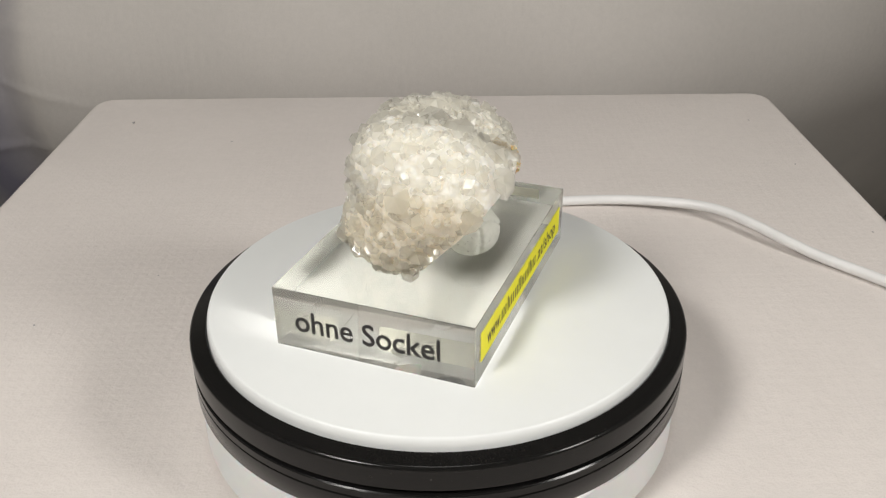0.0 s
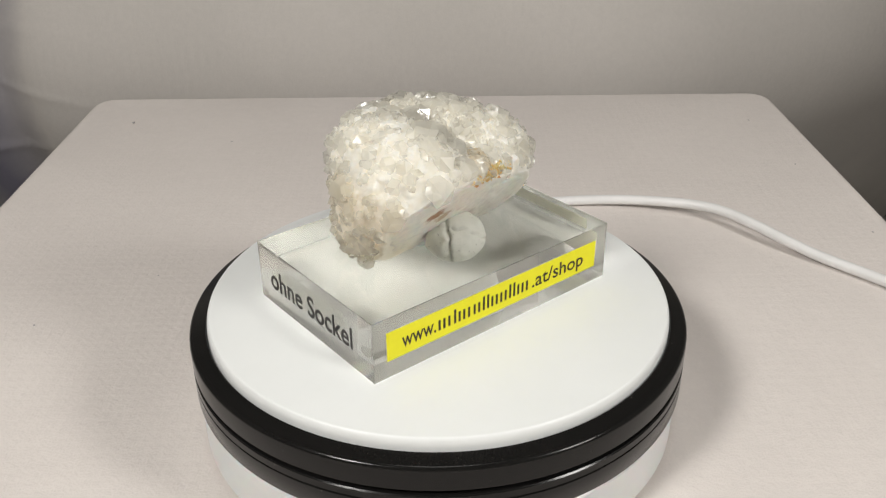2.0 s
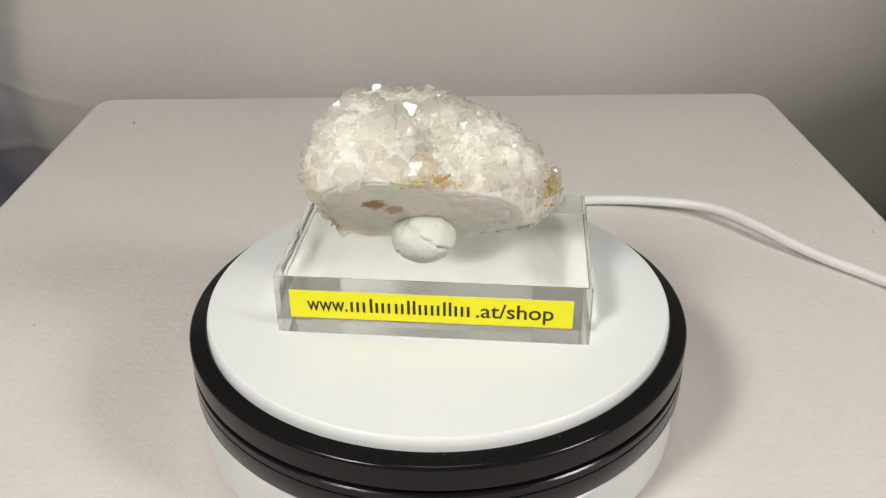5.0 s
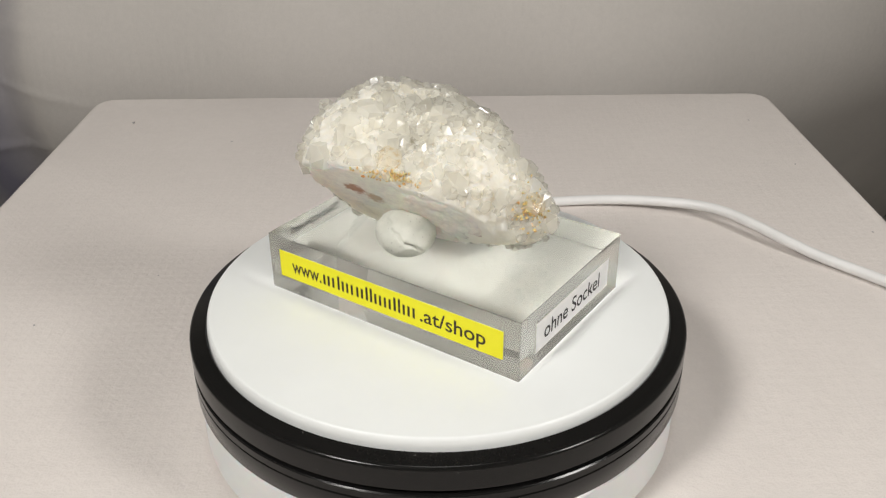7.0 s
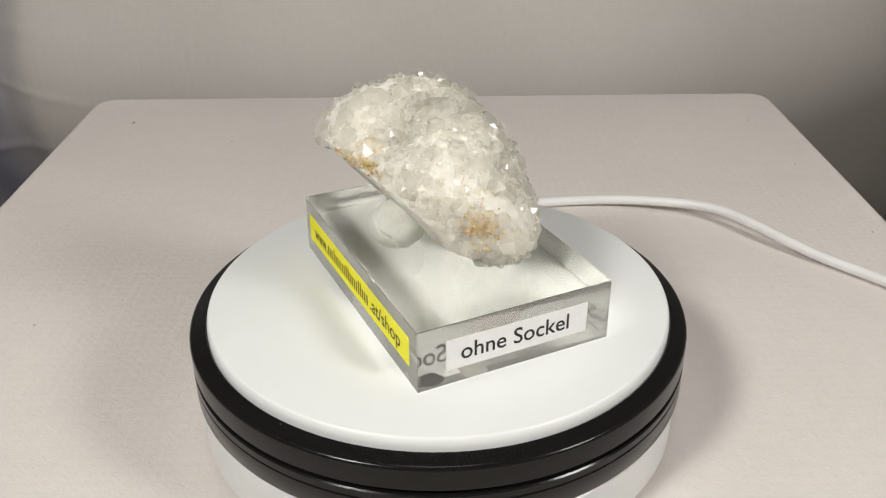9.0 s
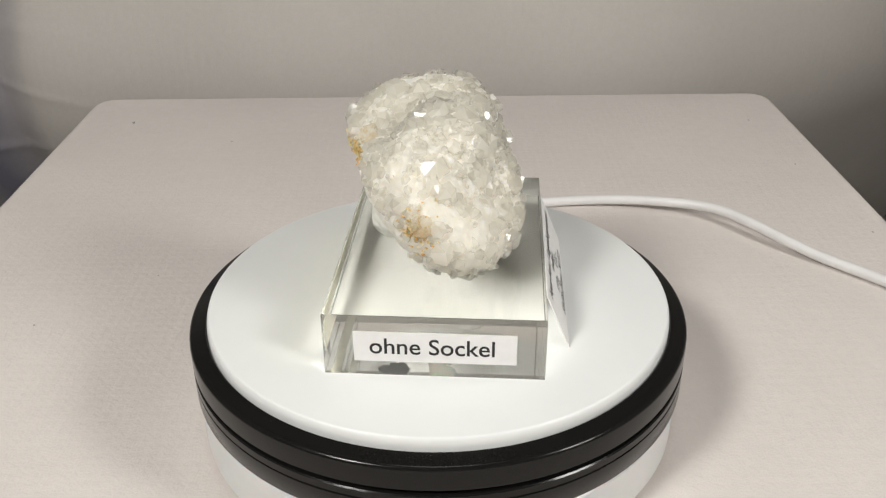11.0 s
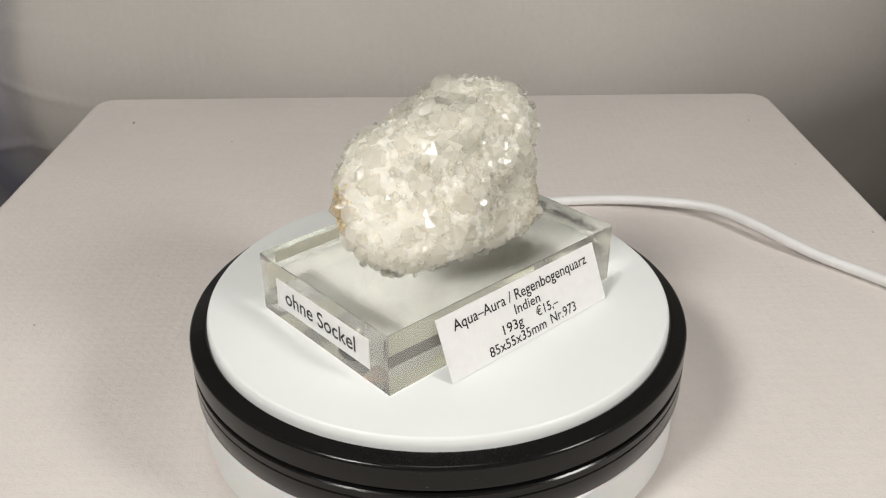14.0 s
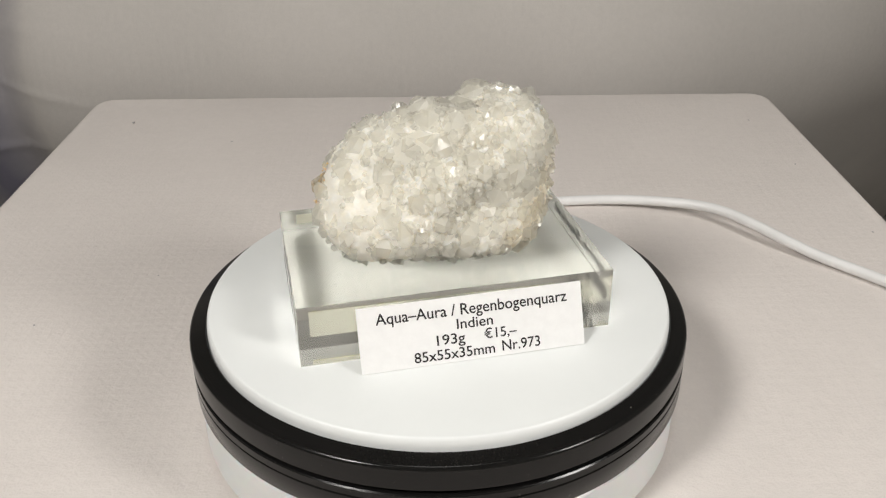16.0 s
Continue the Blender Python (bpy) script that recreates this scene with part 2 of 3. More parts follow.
def lathe(profile, steps=160):
    """Turns a closed or open outline of (radius, height) round the z axis."""
    bm = bmesh.new()
    rings = []
    for r, z in profile:
        if r < 1e-6:
            rings.append([bm.verts.new((0, 0, z))] * steps)
        else:
            rings.append([bm.verts.new((r * math.cos(2 * math.pi * k / steps), r * math.sin(2 * math.pi * k / steps), z)) for k in range(steps)])
    for a, b in zip(rings, rings[1:]):
        for k in range(steps):
            q = [a[k], a[(k + 1) % steps], b[(k + 1) % steps], b[k]]
            q = [v for i, v in enumerate(q) if v not in q[:i]]
            if len(q) > 2:
                bm.faces.new(q)
    bmesh.ops.recalc_face_normals(bm, faces=bm.faces[:])
    return bm


def smooth_by_angle(ob, degrees):
    bm = bmesh.new()
    bm.from_mesh(ob.data)
    for e in bm.edges:
        e.smooth = len(e.link_faces) == 2 and e.calc_face_angle(0) < radians(degrees)
    for f in bm.faces:
        f.smooth = True
    bm.to_mesh(ob.data)
    bm.free()
    return ob


def lettering(name, words, width, height, mat, parent, m):
    """A line of letters in the built-in font, set to a width and an ascender height, in the plane x-y of m, from its left end on the baseline."""
    curve = bpy.data.curves.new(name, "FONT")
    curve.body, curve.size, curve.offset = words, 1.0, 0.009
    curve.resolution_u = 4
    probe = new(name, curve)
    bpy.context.view_layer.update()
    me = bpy.data.meshes.new_from_object(probe.evaluated_get(bpy.context.evaluated_depsgraph_get()))
    bpy.data.objects.remove(probe)
    co = np.empty(len(me.vertices) * 3)
    me.vertices.foreach_get("co", co)
    co = co.reshape(-1, 3)
    co[:, 0] = (co[:, 0] - co[:, 0].min()) * width / np.ptp(co[:, 0])
    co[:, 1] *= height / co[:, 1].max()
    me.vertices.foreach_set("co", co.ravel())
    me.materials.clear()
    me.materials.append(mat)
    ob = part(name, me, mat, parent)
    ob.matrix_basis = m
    return ob


# ---- setting ----
def grid_sheet(nx, ny, place):
    bm = bmesh.new()
    v = [[bm.verts.new(place(i / nx, j / ny)) for i in range(nx + 1)] for j in range(ny + 1)]
    for j in range(ny):
        for i in range(nx):
            bm.faces.new((v[j][i], v[j][i + 1], v[j + 1][i + 1], v[j + 1][i]))
    return bm


FLOOR_Z = -0.80
tagged(part("floor", box(-1.5, 1.5, -1.6, 1.7, FLOOR_Z - 0.05, FLOOR_Z), ROOM), "plain grey room floor under the draped table", "floor", kind="structure")
tagged(part("ceiling", box(-1.5, 1.5, -1.6, 1.7, 2.0, 2.05), PALE), "plain pale ceiling", "ceiling", kind="structure")
tagged(part("wall_north", box(-1.5, 1.5, 1.7, 1.75, FLOOR_Z, 2.0), PALE), "plain grey room wall", "wall", kind="structure")
tagged(part("wall_south", box(-1.5, 1.5, -1.65, -1.6, FLOOR_Z, 2.0), PALE), "plain grey room wall", "wall", kind="structure")
tagged(part("wall_east", box(1.5, 1.55, -1.6, 1.7, FLOOR_Z, 2.0), PALE), "plain grey room wall", "wall", kind="structure")
tagged(part("wall_west", box(-1.55, -1.5, -1.6, 1.7, FLOOR_Z, 2.0), PALE), "plain grey room wall", "wall", kind="structure")


def crease(x, z, x0, z0, x1, z1, height, width):
    """A ridge along a line in the hanging cloth."""
    k = min(1.0, max(0.0, (x - x0) / (x1 - x0)))
    fade = min(1.0, max(0.0, (x1 + 0.02 - x) / 0.1)) if x > x0 - 0.05 else 0.0
    line = z0 + (z1 - z0) * k ** 0.8
    return height * fade * math.exp(-((z - line) / width) ** 2)


def backdrop_sheet(u, w):
    """A hanging cloth with a belly, folds at one end, drawn back at the other."""
    x = -0.75 + 1.75 * u
    z = FLOOR_Z + 0.005 + (0.75 - FLOOR_Z) * (w + 0.9 * w * (1 - w) * (0.51 - w))
    dz = abs(z + 0.118)
    y = 0.58 + (3.5 * dz * dz if dz < 0.1 else 0.035 + 0.7 * (dz - 0.1))
    y += 0.75 * max(0.0, x - 0.18) ** 1.5
    y += 0.005 * math.sin(7 * x + 3 * z) + 0.002 * math.sin(23 * x - 5 * z)
    y -= crease(x, z, -0.48, -0.105, -0.31, -0.148, 0.0014, 0.0042)
    y -= crease(x, z, -0.48, -0.068, -0.36, -0.072, 0.0018, 0.005)
    y -= crease(x, z, -0.48, -0.205, -0.38, -0.195, 0.003, 0.006)
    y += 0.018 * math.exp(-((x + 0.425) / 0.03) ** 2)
    return x, y, z


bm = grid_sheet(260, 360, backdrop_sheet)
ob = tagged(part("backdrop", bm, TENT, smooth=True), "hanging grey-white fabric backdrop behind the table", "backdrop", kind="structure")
mod = ob.modifiers.new("thickness", "SOLIDIFY")
mod.thickness = 0.002

# ---- table and cloth ----
TX0, TX1, TY0, TY1 = -0.2225, 0.2185, -0.62, 0.3185
table = tagged(new("table"), "small narrow table under a white cloth", "table")
table.location = (0, 0, FLOOR_Z)
top_h = TABLE_Z - FLOOR_Z
part("tabletop", box(TX0 + 0.006, TX1 - 0.006, TY0 + 0.006, TY1 - 0.006, top_h - 0.03, top_h - 0.004, 0.012, 3), ROOM, table)
for lx in (TX0 + 0.05, TX1 - 0.05):
    for ly in (TY0 + 0.06, TY1 - 0.06):
        part("leg", box(lx - 0.02, lx + 0.02, ly - 0.02, ly + 0.02, 0, top_h - 0.03, 0.003), ROOM, table)


def rounded(s, corner=0.015):
    """A point on the table's rounded outline and the way out of it, s from 0 to 1."""
    w, d = TX1 - TX0 - 2 * corner, TY1 - TY0 - 2 * corner
    arc = math.pi * corner / 2
    total = 2 * (w + d) + 4 * arc
    s = (s % 1.0) * total
    x, y, a = TX0 + corner, TY0, -math.pi / 2
    for run in (w, d, w, d):
        if s <= run:
            return x + s * -math.sin(a), y + s * math.cos(a), math.cos(a), math.sin(a)
        s -= run
        x, y = x - run * math.sin(a), y + run * math.cos(a)
        cx, cy = x - corner * math.cos(a), y - corner * math.sin(a)
        if s <= arc:
            b = a + s / corner
            return cx + corner * math.cos(b), cy + corner * math.sin(b), math.cos(b), math.sin(b)
        s -= arc
        a += math.pi / 2
        x, y = cx + corner * math.cos(a), cy + corner * math.sin(a)
    return TX0 + corner, TY0, 0.0, -1.0


def cloth():
    bm = bmesh.new()
    steps = 360
    edge = [rounded(k / steps) for k in range(steps)]
    cx, cy = (TX0 + TX1) / 2, (TY0 + TY1) / 2
    rings = []
    for f in (0.2, 0.4, 0.6, 0.75, 0.85, 0.91, 0.95):
        rings.append([(cx + f * (x - cx), cy + f * (y - cy), TABLE_Z) for x, y, _, _ in edge])
    r = 0.007
    for a in range(0, 91, 15):
        o, z = r * (math.sin(radians(a)) - 1), TABLE_Z - r * (1 - math.cos(radians(a)))
        rings.append([(x + nx * o, y + ny * o, z) for x, y, nx, ny in edge])
    for depth in (0.03, 0.06, 0.1, 0.15, 0.2, 0.26):
        rings.append([(x + nx * (0.05 * depth + 0.11 * depth * math.sin(k * 2 * math.pi * 17 / steps + 2 * math.sin(k * 0.07))),
                       y + ny * (0.05 * depth + 0.11 * depth * math.sin(k * 2 * math.pi * 17 / steps + 2 * math.sin(k * 0.07))), TABLE_Z - r - depth) for k, (x, y, nx, ny) in enumerate(edge)])
    # soft unevenness of the laid cloth
    rows = [[bm.verts.new((x, y, z + (0.0007 * noise.noise((x * 9, y * 9, 3.0)) - 0.0004 if i < 8 else 0.0))) for x, y, z in ring] for i, ring in enumerate(rings)]
    middle = bm.verts.new((cx, cy, TABLE_Z - 0.0003))
    for k in range(steps):
        bm.faces.new((middle, rows[0][k], rows[0][(k + 1) % steps]))
    for a, b in zip(rows, rows[1:]):
        for k in range(steps):
            bm.faces.new((a[k], b[k], b[(k + 1) % steps], a[(k + 1) % steps]))
    ob = tagged(part("tablecloth", bm, CLOTH, smooth=True), "white cotton cloth draped over the small table", "tablecloth")
    mod = ob.modifiers.new("thickness", "SOLIDIFY")
    mod.thickness, mod.offset = 0.0012, -1.0
    return ob


cloth()

# ---- turntable ----
turntable = tagged(new("turntable"), "round white electric turntable with glossy black rim, on the cloth", "turntable")
turntable.location = (0.0, 0.0, TABLE_Z)
UP = -TABLE_Z
base = part("base", lathe([(0, 0.0), (0.0782, 0.0), (0.0797, 0.0015), (0.0797, UP - 0.0265), (0.0787, UP - 0.0255), (0.0, UP - 0.0255)]), MILKY, turntable, "milky translucent white plastic base")
smooth_by_angle(base, 35)
base.location.x = -0.0002
platter = part("platter", lathe([(0, UP), (0.0739, UP)] + [(0.0739 + 0.0011 * math.sin(radians(a)), UP - 0.0030 * (1 - math.cos(radians(a)))) for a in range(10, 91, 10)]
                                + [(0.0750, UP - 0.008), (0.0, UP - 0.008)], 192), WHITE, turntable, "smooth white plastic disc")
smooth_by_angle(platter, 35)
RIM = [(0.0751, UP - 0.0075), (0.0752, UP - 0.0041), (0.0756, UP - 0.0037), (0.0794, UP - 0.0047)]
RIM += [(0.0794 + 0.0014 * math.sin(radians(a)), UP - 0.0047 - 0.0014 * (1 - math.cos(radians(a)))) for a in range(15, 91, 15)]
RIM += [(0.0808, UP - 0.0122), (0.0804, UP - 0.0126), (0.0790, UP - 0.0127), (0.0790, UP - 0.0141), (0.0804, UP - 0.0142), (0.0808, UP - 0.0146),
        (0.0808, UP - 0.0168), (0.0804, UP - 0.0170), (0.0804, UP - 0.0173), (0.0808, UP - 0.0175), (0.0808, UP - 0.0235), (0.0803, UP - 0.0245), (0.0751, UP - 0.0245), (0.0751, UP - 0.0075)]
rim = part("rim", lathe(RIM, 192), BLACK, platter, "glossy black plastic rim with two grooves")
smooth_by_angle(rim, 40)


def tube(name, points, radius, mat, parent=None):
    curve = bpy.data.curves.new(name, "CURVE")
    curve.dimensions, curve.bevel_depth, curve.bevel_resolution, curve.resolution_u = "3D", radius, 4, 16
    line = curve.splines.new("BEZIER")
    line.bezier_points.add(len(points) - 1)
    for q, co in zip(line.bezier_points, points):
        q.co, q.handle_left_type, q.handle_right_type = co, "AUTO", "AUTO"
    probe = new(name, curve)
    bpy.context.view_layer.update()
    me = bpy.data.meshes.new_from_object(probe.evaluated_get(bpy.context.evaluated_depsgraph_get()))
    bpy.data.objects.remove(probe)
    me.materials.clear()
    me.materials.append(mat)
    me.polygons.foreach_set("use_smooth", [True] * len(me.polygons))
    ob = new(name, me)
    ob.parent = parent
    return ob


CR = 0.0024
cz = TABLE_Z + CR
cord = tube("power_cable", [(0.0, 0.0805, -0.034), (0.002, 0.105, -0.037), (0.013, 0.133, -0.040), (0.036, 0.146, cz), (0.0593, 0.1497, -0.0405), (0.0777, 0.1506, -0.0402), (0.0942, 0.1487, -0.0395),
                            (0.1099, 0.1444, -0.0385), (0.1248, 0.1381, -0.0375), (0.135, 0.1307, -0.037), (0.1458, 0.1173, -0.0372), (0.1569, 0.1028, -0.0385), (0.1679, 0.0906, -0.040),
                            (0.1788, 0.080, cz), (0.1883, 0.0694, cz), (0.203, 0.053, cz), (0.2185, 0.034, cz - 0.002), (0.2285, 0.020, cz - 0.014), (0.2335, 0.012, cz - 0.06), (0.236, 0.008, cz - 0.13)], CR, CABLE)
cord.location.y = -0.0012
tagged(cord, "white round power cable lying across the cloth", "cable")

# ---- lint on the cloth ----
lint_rng = random.Random(5)
for lx, ly, size in ((-0.185, 0.270, 0.0014), (-0.119, 0.238, 0.0009), (0.190, 0.264, 0.0009), (0.195, 0.197, 0.0008), (0.0188, 0.3095, 0.0016), (0.2037, 0.1175, 0.0008), (-0.1606, 0.0465, 0.0007), (-0.1213, 0.0846, 0.0006)):
    bm = bmesh.new()
    bmesh.ops.create_icosphere(bm, subdivisions=1, radius=1.0)
    for v in bm.verts:
        v.co = Vector((v.co.x * size * lint_rng.uniform(0.7, 1.2), v.co.y * size * 0.6, (v.co.z + 0.9) * size * 0.3))
    speck = tagged(part("lint", bm, LINT), "tiny grey speck of lint on the cloth", "lint", "lint on the cloth")
    speck.matrix_basis = pose(lx, ly, TABLE_Z - 0.0002, 0, 0, lint_rng.uniform(0, 180))

# ---- the turning frame: the block's centre and heading on the platter ----
THETA0 = -50.1534


def heading(t):
    s = (t - 8) / 8
    return -14.7515 * (t - 8) + 0.5145 * s * s - 0.0275 * s ** 3


def on_platter(t, local=Matrix()):
    return pose(0, 0, 0, 0, 0, heading(t)) @ pose(0.00233, 0.0008, 0.0, 0, 0, THETA0) @ local


# ---- acrylic block with stickers ----
BL, BW, BH = 0.0945, 0.0627, 0.0201
block = tagged(new("acrylic_block"), "clear acrylic display block with paper stickers on the turntable", "display block")
body = part("body", box(-BL / 2, BL / 2, -BW / 2, BW / 2, 0.0002, BH, 0.00014, 1), ACRYLIC, block, "clear polished acrylic body")
body.visible_shadow = False


def face(side):
    """Pose of a side of the block: x to the right as one looks at it, y up, z out."""
    turns = {"long": (0, -BW / 2, 0), "end_b": (BL / 2, 0, 90), "end_d": (-BL / 2, 0, -90)}
    x, y, a = turns[side]
    return pose(x, y, 0, 0, 0, a) @ pose(0, 0, 0, 90, 0, 0)


def sticker(name, side, x0, x1, y0, y1, mat, label, gap=0.00006, thick=0.00012):
    bm = box(x0, x1, y0, y1, gap, gap + thick)
    bm.transform(face(side))
    return part(name, bm, mat, block, label)


def backing(side, x0, x1, y0, y1, parent):
    """The glued back of a sticker, in contact with the acrylic."""
    bm = box(x0, x1, y0, y1, -0.00012, -0.00004)
    bm.transform(face(side))
    return part("sticker_backing", bm, BACKING, parent, "cream paper back of the sticker")


def letters_on(side, words, x, y, width, height, mat, parent, out=0.0003):
    return lettering("lettering", words, width, height, mat, parent, face(side) @ pose(x, y, out))


yellow = sticker("yellow_sticker", "long", -0.0427, 0.0419, 0.0060, 0.0154, YELLOW, "bright yellow paper strip with dark lettering", 0.00012)
backing("long", -0.0427, 0.0419, 0.0060, 0.0154, yellow)
letters_on("long", "www.", -0.0375, 0.0086, 0.0123, 0.0033, BROWN_INK, yellow)
letters_on("long", ".at/shop", 0.0133, 0.0086, 0.0229, 0.0048, BROWN_INK, yellow)
# the shop's own name is drawn as plain bars, one a letter
x = -0.0243
for kind_of in "wmnwmwnnwwnnwm":
    span, advance = {"w": (0.0026, 0.00367), "m": (0.0011, 0.0022), "n": (0.0005, 0.0017)}[kind_of]
    tall = 0.0048 if kind_of == "n" else 0.0035
    for at_x in ((x, x + span - 0.0008) if kind_of == "w" else (x,)):
        bm = box(at_x, at_x + 0.0008, 0.0086, 0.0086 + tall, 0.00027, 0.00031)
        bm.transform(face("long"))
        part("bar", bm, BROWN_INK, yellow)
    x += advance

white = sticker("white_sticker", "end_b", -0.0226, 0.0232, 0.0051, 0.0149, PAPER, "white paper label with black lettering", 0.00012)
backing("end_b", -0.0226, 0.0232, 0.0051, 0.0149, white)
letters_on("end_b", "ohne Sockel", -0.0181, 0.0078, 0.0351, 0.0052, INK, white)
clear = sticker("clear_sticker", "end_d", -0.0300, 0.0300, 0.0036, 0.0165, FILM, "transparent film label with large black lettering", -0.00030, 0.00008)
letters_on("end_d", "ohne Sockel", -0.0245, 0.0066, 0.0456, 0.0072, INK, clear, -0.00012)
letters_on("end_d", "ohne Sockel", -0.0245, 0.0066, 0.0456, 0.0072, INK, clear, 0.00006)

# ---- price card ----
card = tagged(new("price_card"), "small white printed price card leaning against the acrylic block", "price card")
CW, CH = 0.0672, 0.0191
part("card", box(-CW / 2, CW / 2, 0, CH, -0.00015, 0.00015), PAPER, card)
for words, x0, wide, y0, tall in (("Aqua–Aura / Regenbogenquarz", -0.0283, 0.0573, 0.0137, 0.0033), ("Indien", -0.0048, 0.0108, 0.0096, 0.0030),
                                  ("193g", -0.0111, 0.0084, 0.0055, 0.0030), ("€15,–", 0.0031, 0.0098, 0.0057, 0.0031), ("85x55x35mm", -0.0181, 0.0240, 0.0012, 0.0030), ("Nr.973", 0.0082, 0.0116, 0.0014, 0.0031)):
    lettering("lettering", words, wide, tall, INK, card, pose(x0, y0, 0.00022))
CARD_POSE = pose(-0.0030, 0.0390, 0.0002, 0, 0, 180) @ pose(0, 0, 0, 67.5, 0, 0)

# ---- putty ball ----
putty = bmesh.new()
bmesh.ops.create_icosphere(putty, subdivisions=5, radius=1.0)
for v in putty.verts:
    d = v.co.normalized()
    r = 1 + 0.05 * noise.noise(d * 2.1) + 0.03 * noise.noise(d * 5.3)
    fold = d.dot(Vector((0.62, 0.30, 0.72)).normalized()) - 0.18 + 0.16 * noise.noise(d * 2.7)
    r -= 0.20 * math.exp(-(fold / 0.030) ** 2) * (1 if d.z > -0.35 else 0.3)
    fold = d.dot(Vector((-0.8, 0.5, -0.1)).normalized()) - 0.30 + 0.2 * noise.noise(d * 3.1 + Vector((4, 0, 0)))
    r -= 0.14 * math.exp(-(fold / 0.03) ** 2)
    v.co = Vector((d.x * r * 0.0097, d.y * r * 0.0087, max(d.z * r * 0.0074, -0.0058)))
putty_ob = tagged(part("putty_ball", putty, PUTTY, smooth=True), "grey-green lump of putty with a pressed fold, holding up the quartz", "putty")
PUTTY_POSE = pose(-0.0038, -0.0150, BH + 0.0058)

# ---- quartz cluster: a dome of crystals over a flat broken base ----
QC = Vector((-0.00457, -0.00044, 0.04302))
SHAPE = [36.2, 5.1, -10.7, 87.0, -29.1, 109.8, 8.5, -16.0, 19.4, 10.7, 88.2, -43.2, 176.3, -12.9, 63.4, 10.3, -9.6, -5.1, -18.7, -12.5, -4.4, 22.4,
         -4.0, 72.8, -20.0, 59.4, 5.1, 23.6, 3.1, -9.5, -10.2, -11.2, -30.7, -1.6, -25.9, 22.2, 60.7, -5.7, -5.3, 30.2, 25.7, 4.8, -37.9,
         1.5, 0.9, 43.4, 5.1, -13.5, 13.4, -2.6, -5.9, -20.1, 48.7, -7.5, 0.9, 8.8, -2.1, 8.9, -9.5, -46.3, 37.9, 21.3, -2.2, -2.5]
POWERS = [(i, j, d - i - j) for d in (6, 7) for i in range(d, -1, -1) for j in range(d - i, -1, -1)]
FLAT = Vector((0.067, -0.763, -0.643)).normalized()
FLAT_AT = -0.0100
HOLLOW = (Vector((-0.0018, -0.0159, 0.0603)) - QC).normalized()

LUMP = (Vector((0.0210, -0.0075, 0.0268)) - QC).normalized()


def dome(d):
    """How far the quartz reaches from its centre along d."""
    r = sum(c * d.x ** a * d.y ** b * d.z ** e for c, (a, b, e) in zip(SHAPE, POWERS)) / 1000
    r += 0.0007 + 0.0008 * noise.noise(d * 9.0)
    r += 0.0035 * min(1.0, max(0.0, (d.dot(FLAT) - 0.32) / 0.3))
    return r - 0.0022 * math.exp(-(d.angle(HOLLOW) / 0.24) ** 2)


def surface(d, inset, cut=0.0):
    """The point of the specimen along d, and whether the flat broken base cuts it there."""
    r = dome(d) - inset
    f = d.dot(FLAT)
    limit = (FLAT_AT - cut - QC.dot(FLAT)) / f if f > 1e-3 else 9.0
    limit += 0.0022 * math.exp(-(d.angle(LUMP) / 0.30) ** 2)
    return QC + d * min(r, limit), r > limit - 0.0004


quartz = tagged(new("quartz_cluster"), "milky white quartz crystal cluster propped on putty", "mineral specimen")
rock = bmesh.new()
bmesh.ops.create_icosphere(rock, subdivisions=7, radius=1.0)
for v in rock.verts:
    d = v.co.normalized()
    q, flat = surface(d, 0.0028)
    q = q + d * (0.0007 * noise.noise(q * 260) + 0.0004 * noise.noise(q * 700)) * (0.6 if flat else 1.0)
    q.z = max(q.z, BH)
    v.co = q
part("matrix", rock, MATRIX, quartz, "grey-white broken base with reddish spots", smooth=True)

rng = random.Random(11)


def crystal_verts(r, h, sink, lean):
    """A six-sided point: foot, shoulder and tip, its faces uneven."""
    pts = []
    turn = rng.random() * 6.28
    side = [r * rng.uniform(0.85, 1.12) for _ in range(6)]
    for z, f in ((-sink, 1.0), (h * 0.45, 0.97)):
        pts += [(side[k] * f * math.cos(turn + k * math.pi / 3), side[k] * f * math.sin(turn + k * math.pi / 3), z + (rng.uniform(-0.18, 0.18) * r if z > 0 else 0)) for k in range(6)]
    pts.append((lean[0] * r, lean[1] * r, h))
    return pts


CRYSTAL_FACES = [(k, (k + 1) % 6, 6 + (k + 1) % 6, 6 + k) for k in range(6)] + [(6 + k, 6 + (k + 1) % 6, 12) for k in range(6)]


def crystal_mesh(name, pts, faces, mat, ways=None):
    """ways: for each face, the crystal's own axis, towards which its milky inside glows."""
    me = bpy.data.meshes.new(name)
    me.from_pydata(pts, [], faces)
    me.materials.append(mat)
    if ways:
        me.polygons.foreach_set("use_smooth", [True] * len(faces))
        soft = []
        for i, face_of in enumerate(me.polygons):
            n = (face_of.normal * 0.27 + ways[i] * 0.73).normalized()
            soft += [n] * face_of.loop_total
        me.normals_split_custom_set(soft)
    return me


STAINS = ((Vector((-0.0011, -0.0253, 0.0506)), 0.0034), (Vector((0.0060, -0.0238, 0.0490)), 0.0030), (Vector((0.0346, -0.0075, 0.0414)), 0.0042), (Vector((0.0365, -0.0022, 0.0355)), 0.0042))
spots = []


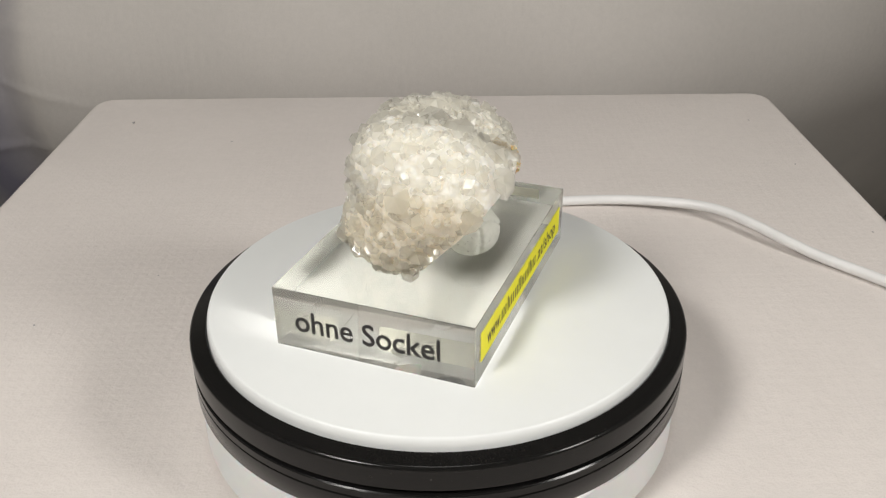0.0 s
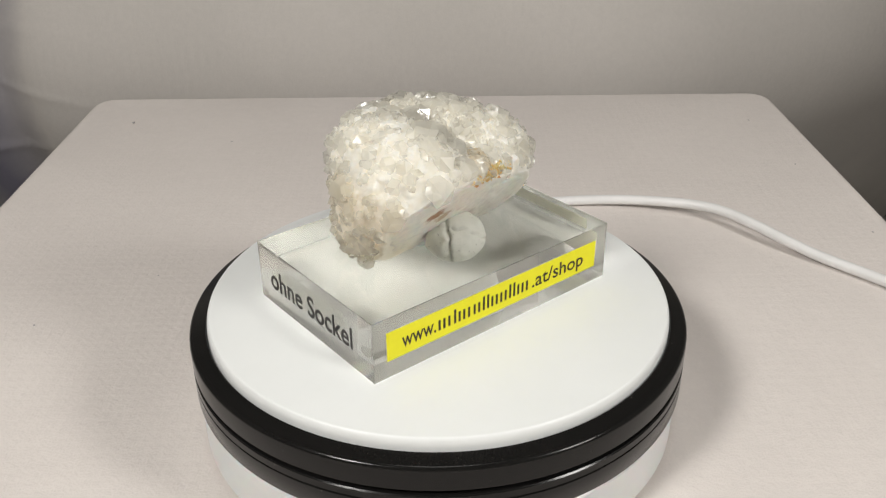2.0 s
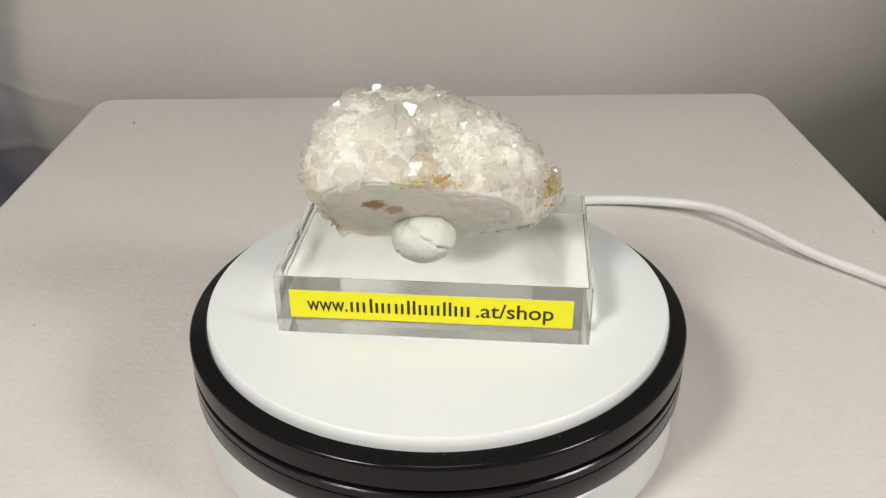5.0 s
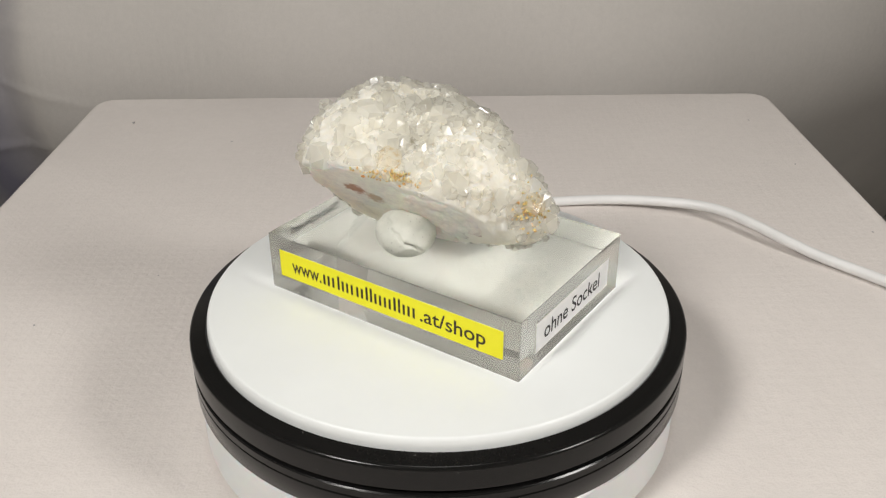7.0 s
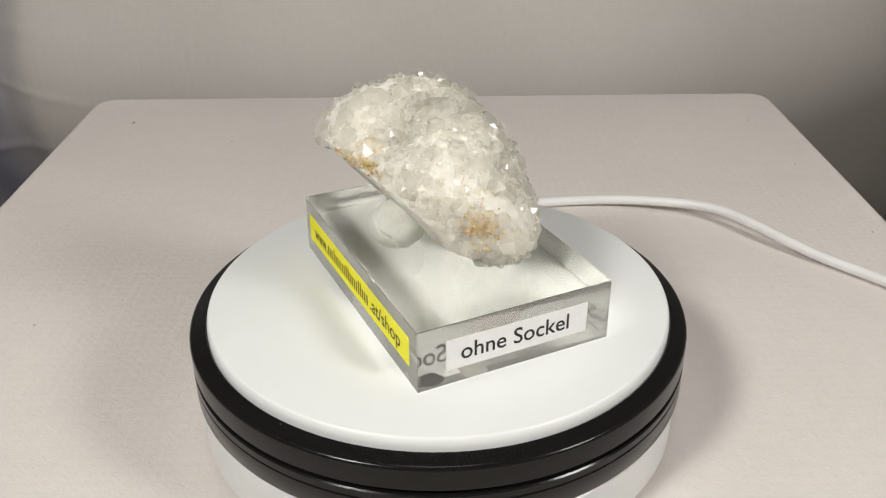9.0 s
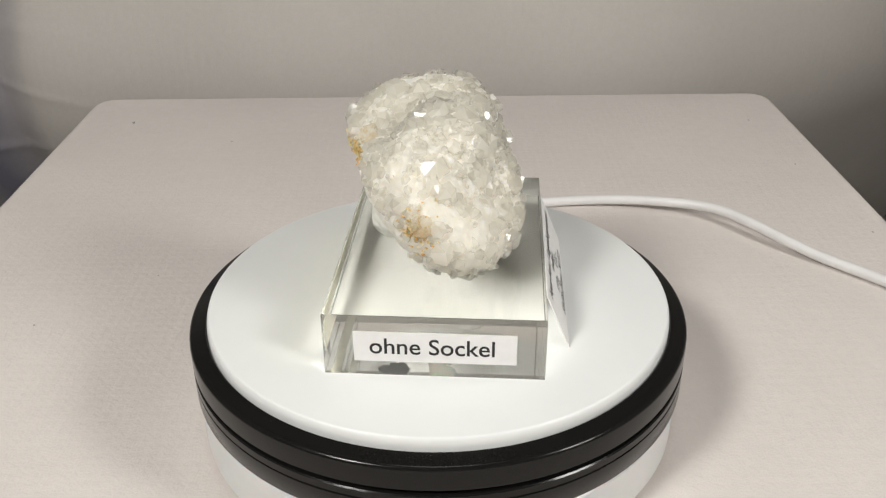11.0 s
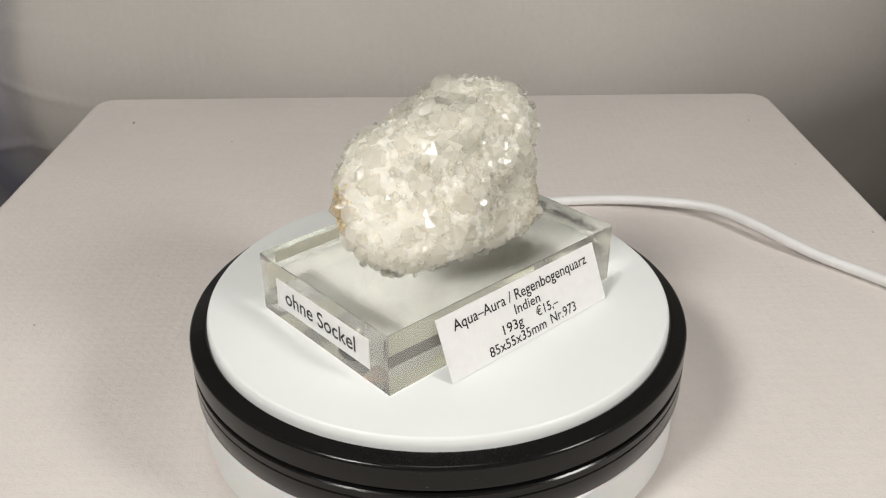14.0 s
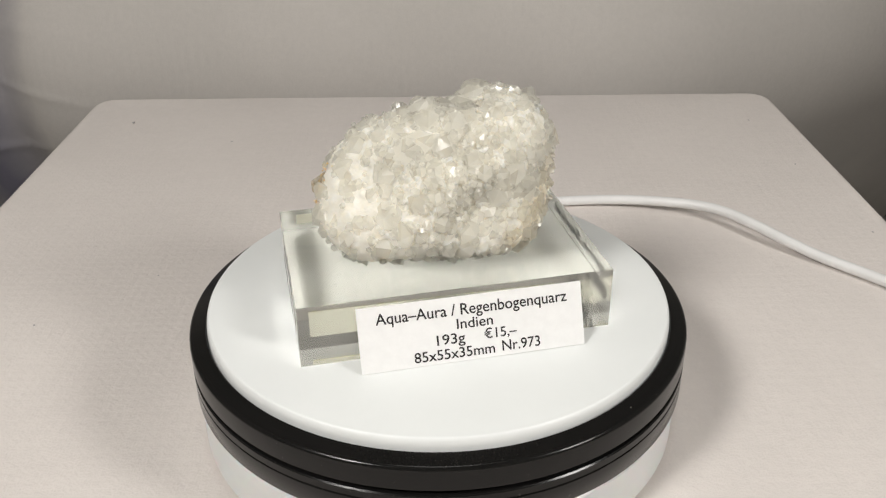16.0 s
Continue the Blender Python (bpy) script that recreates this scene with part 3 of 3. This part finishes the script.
def scatter(count, least, most, inset, jitter):
    for k in range(count):
        z = 1 - 2 * (k + 0.5) / count
        a = math.pi * (1 + 5 ** 0.5) * k
        d = Vector((math.cos(a) * math.sqrt(1 - z * z), math.sin(a) * math.sqrt(1 - z * z), z))
        d = (d + Vector((rng.uniform(-1, 1), rng.uniform(-1, 1), rng.uniform(-1, 1))) * jitter).normalized()
        q, flat = surface(d, inset)
        if flat or q.dot(FLAT) > FLAT_AT - 0.0008 - 0.3 * most or q.z < BH + 0.0015:
            continue
        e1 = d.orthogonal().normalized()
        e2 = d.cross(e1)
        q1, _ = surface((d + 0.05 * e1).normalized(), inset)
        q2, _ = surface((d + 0.05 * e2).normalized(), inset)
        normal = (q1 - q).cross(q2 - q).normalized()
        if normal.dot(d) < 0:
            normal = -normal
        way = (normal * 0.8 + d * 0.3 + Vector((rng.uniform(-1, 1), rng.uniform(-1, 1), rng.uniform(-1, 1))) * 0.42).normalized()
        size = least + (most - least) * rng.random() ** 1.6
        q = q + way * rng.uniform(-0.0009, 0.0008)
        spots.append((size, q, way, normal, rng.random() * 6.28, rng.uniform(0.65, 1.1)))


scatter(300, 0.0024, 0.0046, 0.0026, 0.10)
scatter(520, 0.0015, 0.0027, 0.0014, 0.07)
scatter(700, 0.0007, 0.0013, 0.0010, 0.05)
spots.sort(key=lambda s: -s[0])
rest_pts, rest_faces, rest_ways, rest_beige = [], [], [], []


def is_beige(q):
    """The weathered low end of the specimen."""
    return -q.x * 1.0 + (0.040 - q.z) * 0.9 + 0.006 * noise.noise(q * 120) > 0.0285
for i, (size, q, way, normal, spin, tall) in enumerate(spots):
    m = Matrix.Translation(q) @ way.to_track_quat("Z", "Y").to_matrix().to_4x4() @ Matrix.Rotation(spin, 4, "Z") @ Matrix.Diagonal((size, size, size * tall, 1))
    pts = crystal_verts(1.0, rng.uniform(0.5, 0.92), 0.9, (rng.uniform(-0.3, 0.3), rng.uniform(-0.3, 0.3)))
    if i < 300:
        near_stain = any((q - c).length < r for c, r in STAINS)
        inward = m.to_3x3().transposed() @ normal
        ob = new("crystal", crystal_mesh("crystal", pts, CRYSTAL_FACES, STAINED if near_stain else BEIGE if is_beige(q) else QUARTZ, [inward.normalized()] * len(CRYSTAL_FACES)))
        ob.parent = quartz
        ob.matrix_basis = m
    else:
        start = len(rest_pts)
        rest_pts += [tuple(m @ Vector(c)) for c in pts]
        rest_faces += [tuple(start + v for v in f) for f in CRYSTAL_FACES]
        rest_ways += [normal] * len(CRYSTAL_FACES)
        rest_beige += [int(is_beige(q))] * len(CRYSTAL_FACES)

small = new("crystal_crust", crystal_mesh("crystal_crust", rest_pts, rest_faces, QUARTZ, rest_ways))
small.data.materials.append(BEIGE)
small.data.polygons.foreach_set("material_index", rest_beige)
small.parent = quartz
tagged(small, "crust of small milky crystals", kind="stuff")

# the milky mass in which the crystals are rooted
heart = bmesh.new()
bmesh.ops.create_icosphere(heart, subdivisions=7, radius=1.0)
for v in heart.verts:
    d = v.co.normalized()
    q, flat = surface(d, 0.0012, 0.0004)
    knob = noise.voronoi(q * 330)[0]
    v.co = q + d * ((0.0010 * (knob[1] - knob[0]) - 0.0006) if not flat else 0.0)
    v.co.z = max(v.co.z, BH + 0.0005)
part("milky_mass", heart, MILK, quartz, "cloudy white quartz between the crystals", smooth=True)

# iron stains crusted between the crystals
for place, spread, many in (((-0.0005, -0.0255, 0.0500), (0.0078, 0.0012, 0.0014), 130), ((0.0355, -0.0050, 0.0395), (0.0022, 0.0046, 0.0046), 150)):
    pts, faces = [], []
    for _ in range(many):
        c = Vector([a + rng.gauss(0, 0.6) * b for a, b in zip(place, spread)])
        d = (c - QC).normalized()
        q, flat = surface(d, 0.0006)
        r = rng.uniform(0.00015, 0.0006)
        start = len(pts)
        for s in ((1, 0, 0), (-1, 0, 0), (0, 1, 0), (0, -1, 0), (0, 0, 1), (0, 0, -1)):
            pts.append(tuple(q + Vector(s) * r * rng.uniform(0.4, 1.7)))
        faces += [tuple(start + v for v in f) for f in ((0, 2, 4), (2, 1, 4), (1, 3, 4), (3, 0, 4), (2, 0, 5), (1, 2, 5), (3, 1, 5), (0, 3, 5))]
    stain = new("iron_stain", crystal_mesh("iron_stain", pts, faces, OCHRE))
    stain.parent = quartz
    tagged(stain, "crumbly ochre iron stain")


# ---- what turns ----
def motions():
    times = [0.5 * k for k in range(33)]
    walk(platter, [(t, pose(0, 0, 0, 0, 0, heading(t))) for t in times])
    walk(block, [(t, on_platter(t)) for t in times])
    walk(card, [(t, on_platter(t, CARD_POSE)) for t in times])
    walk(putty_ob, [(t, on_platter(t, PUTTY_POSE)) for t in times])
    walk(quartz, [(t, on_platter(t)) for t in times])


motions()
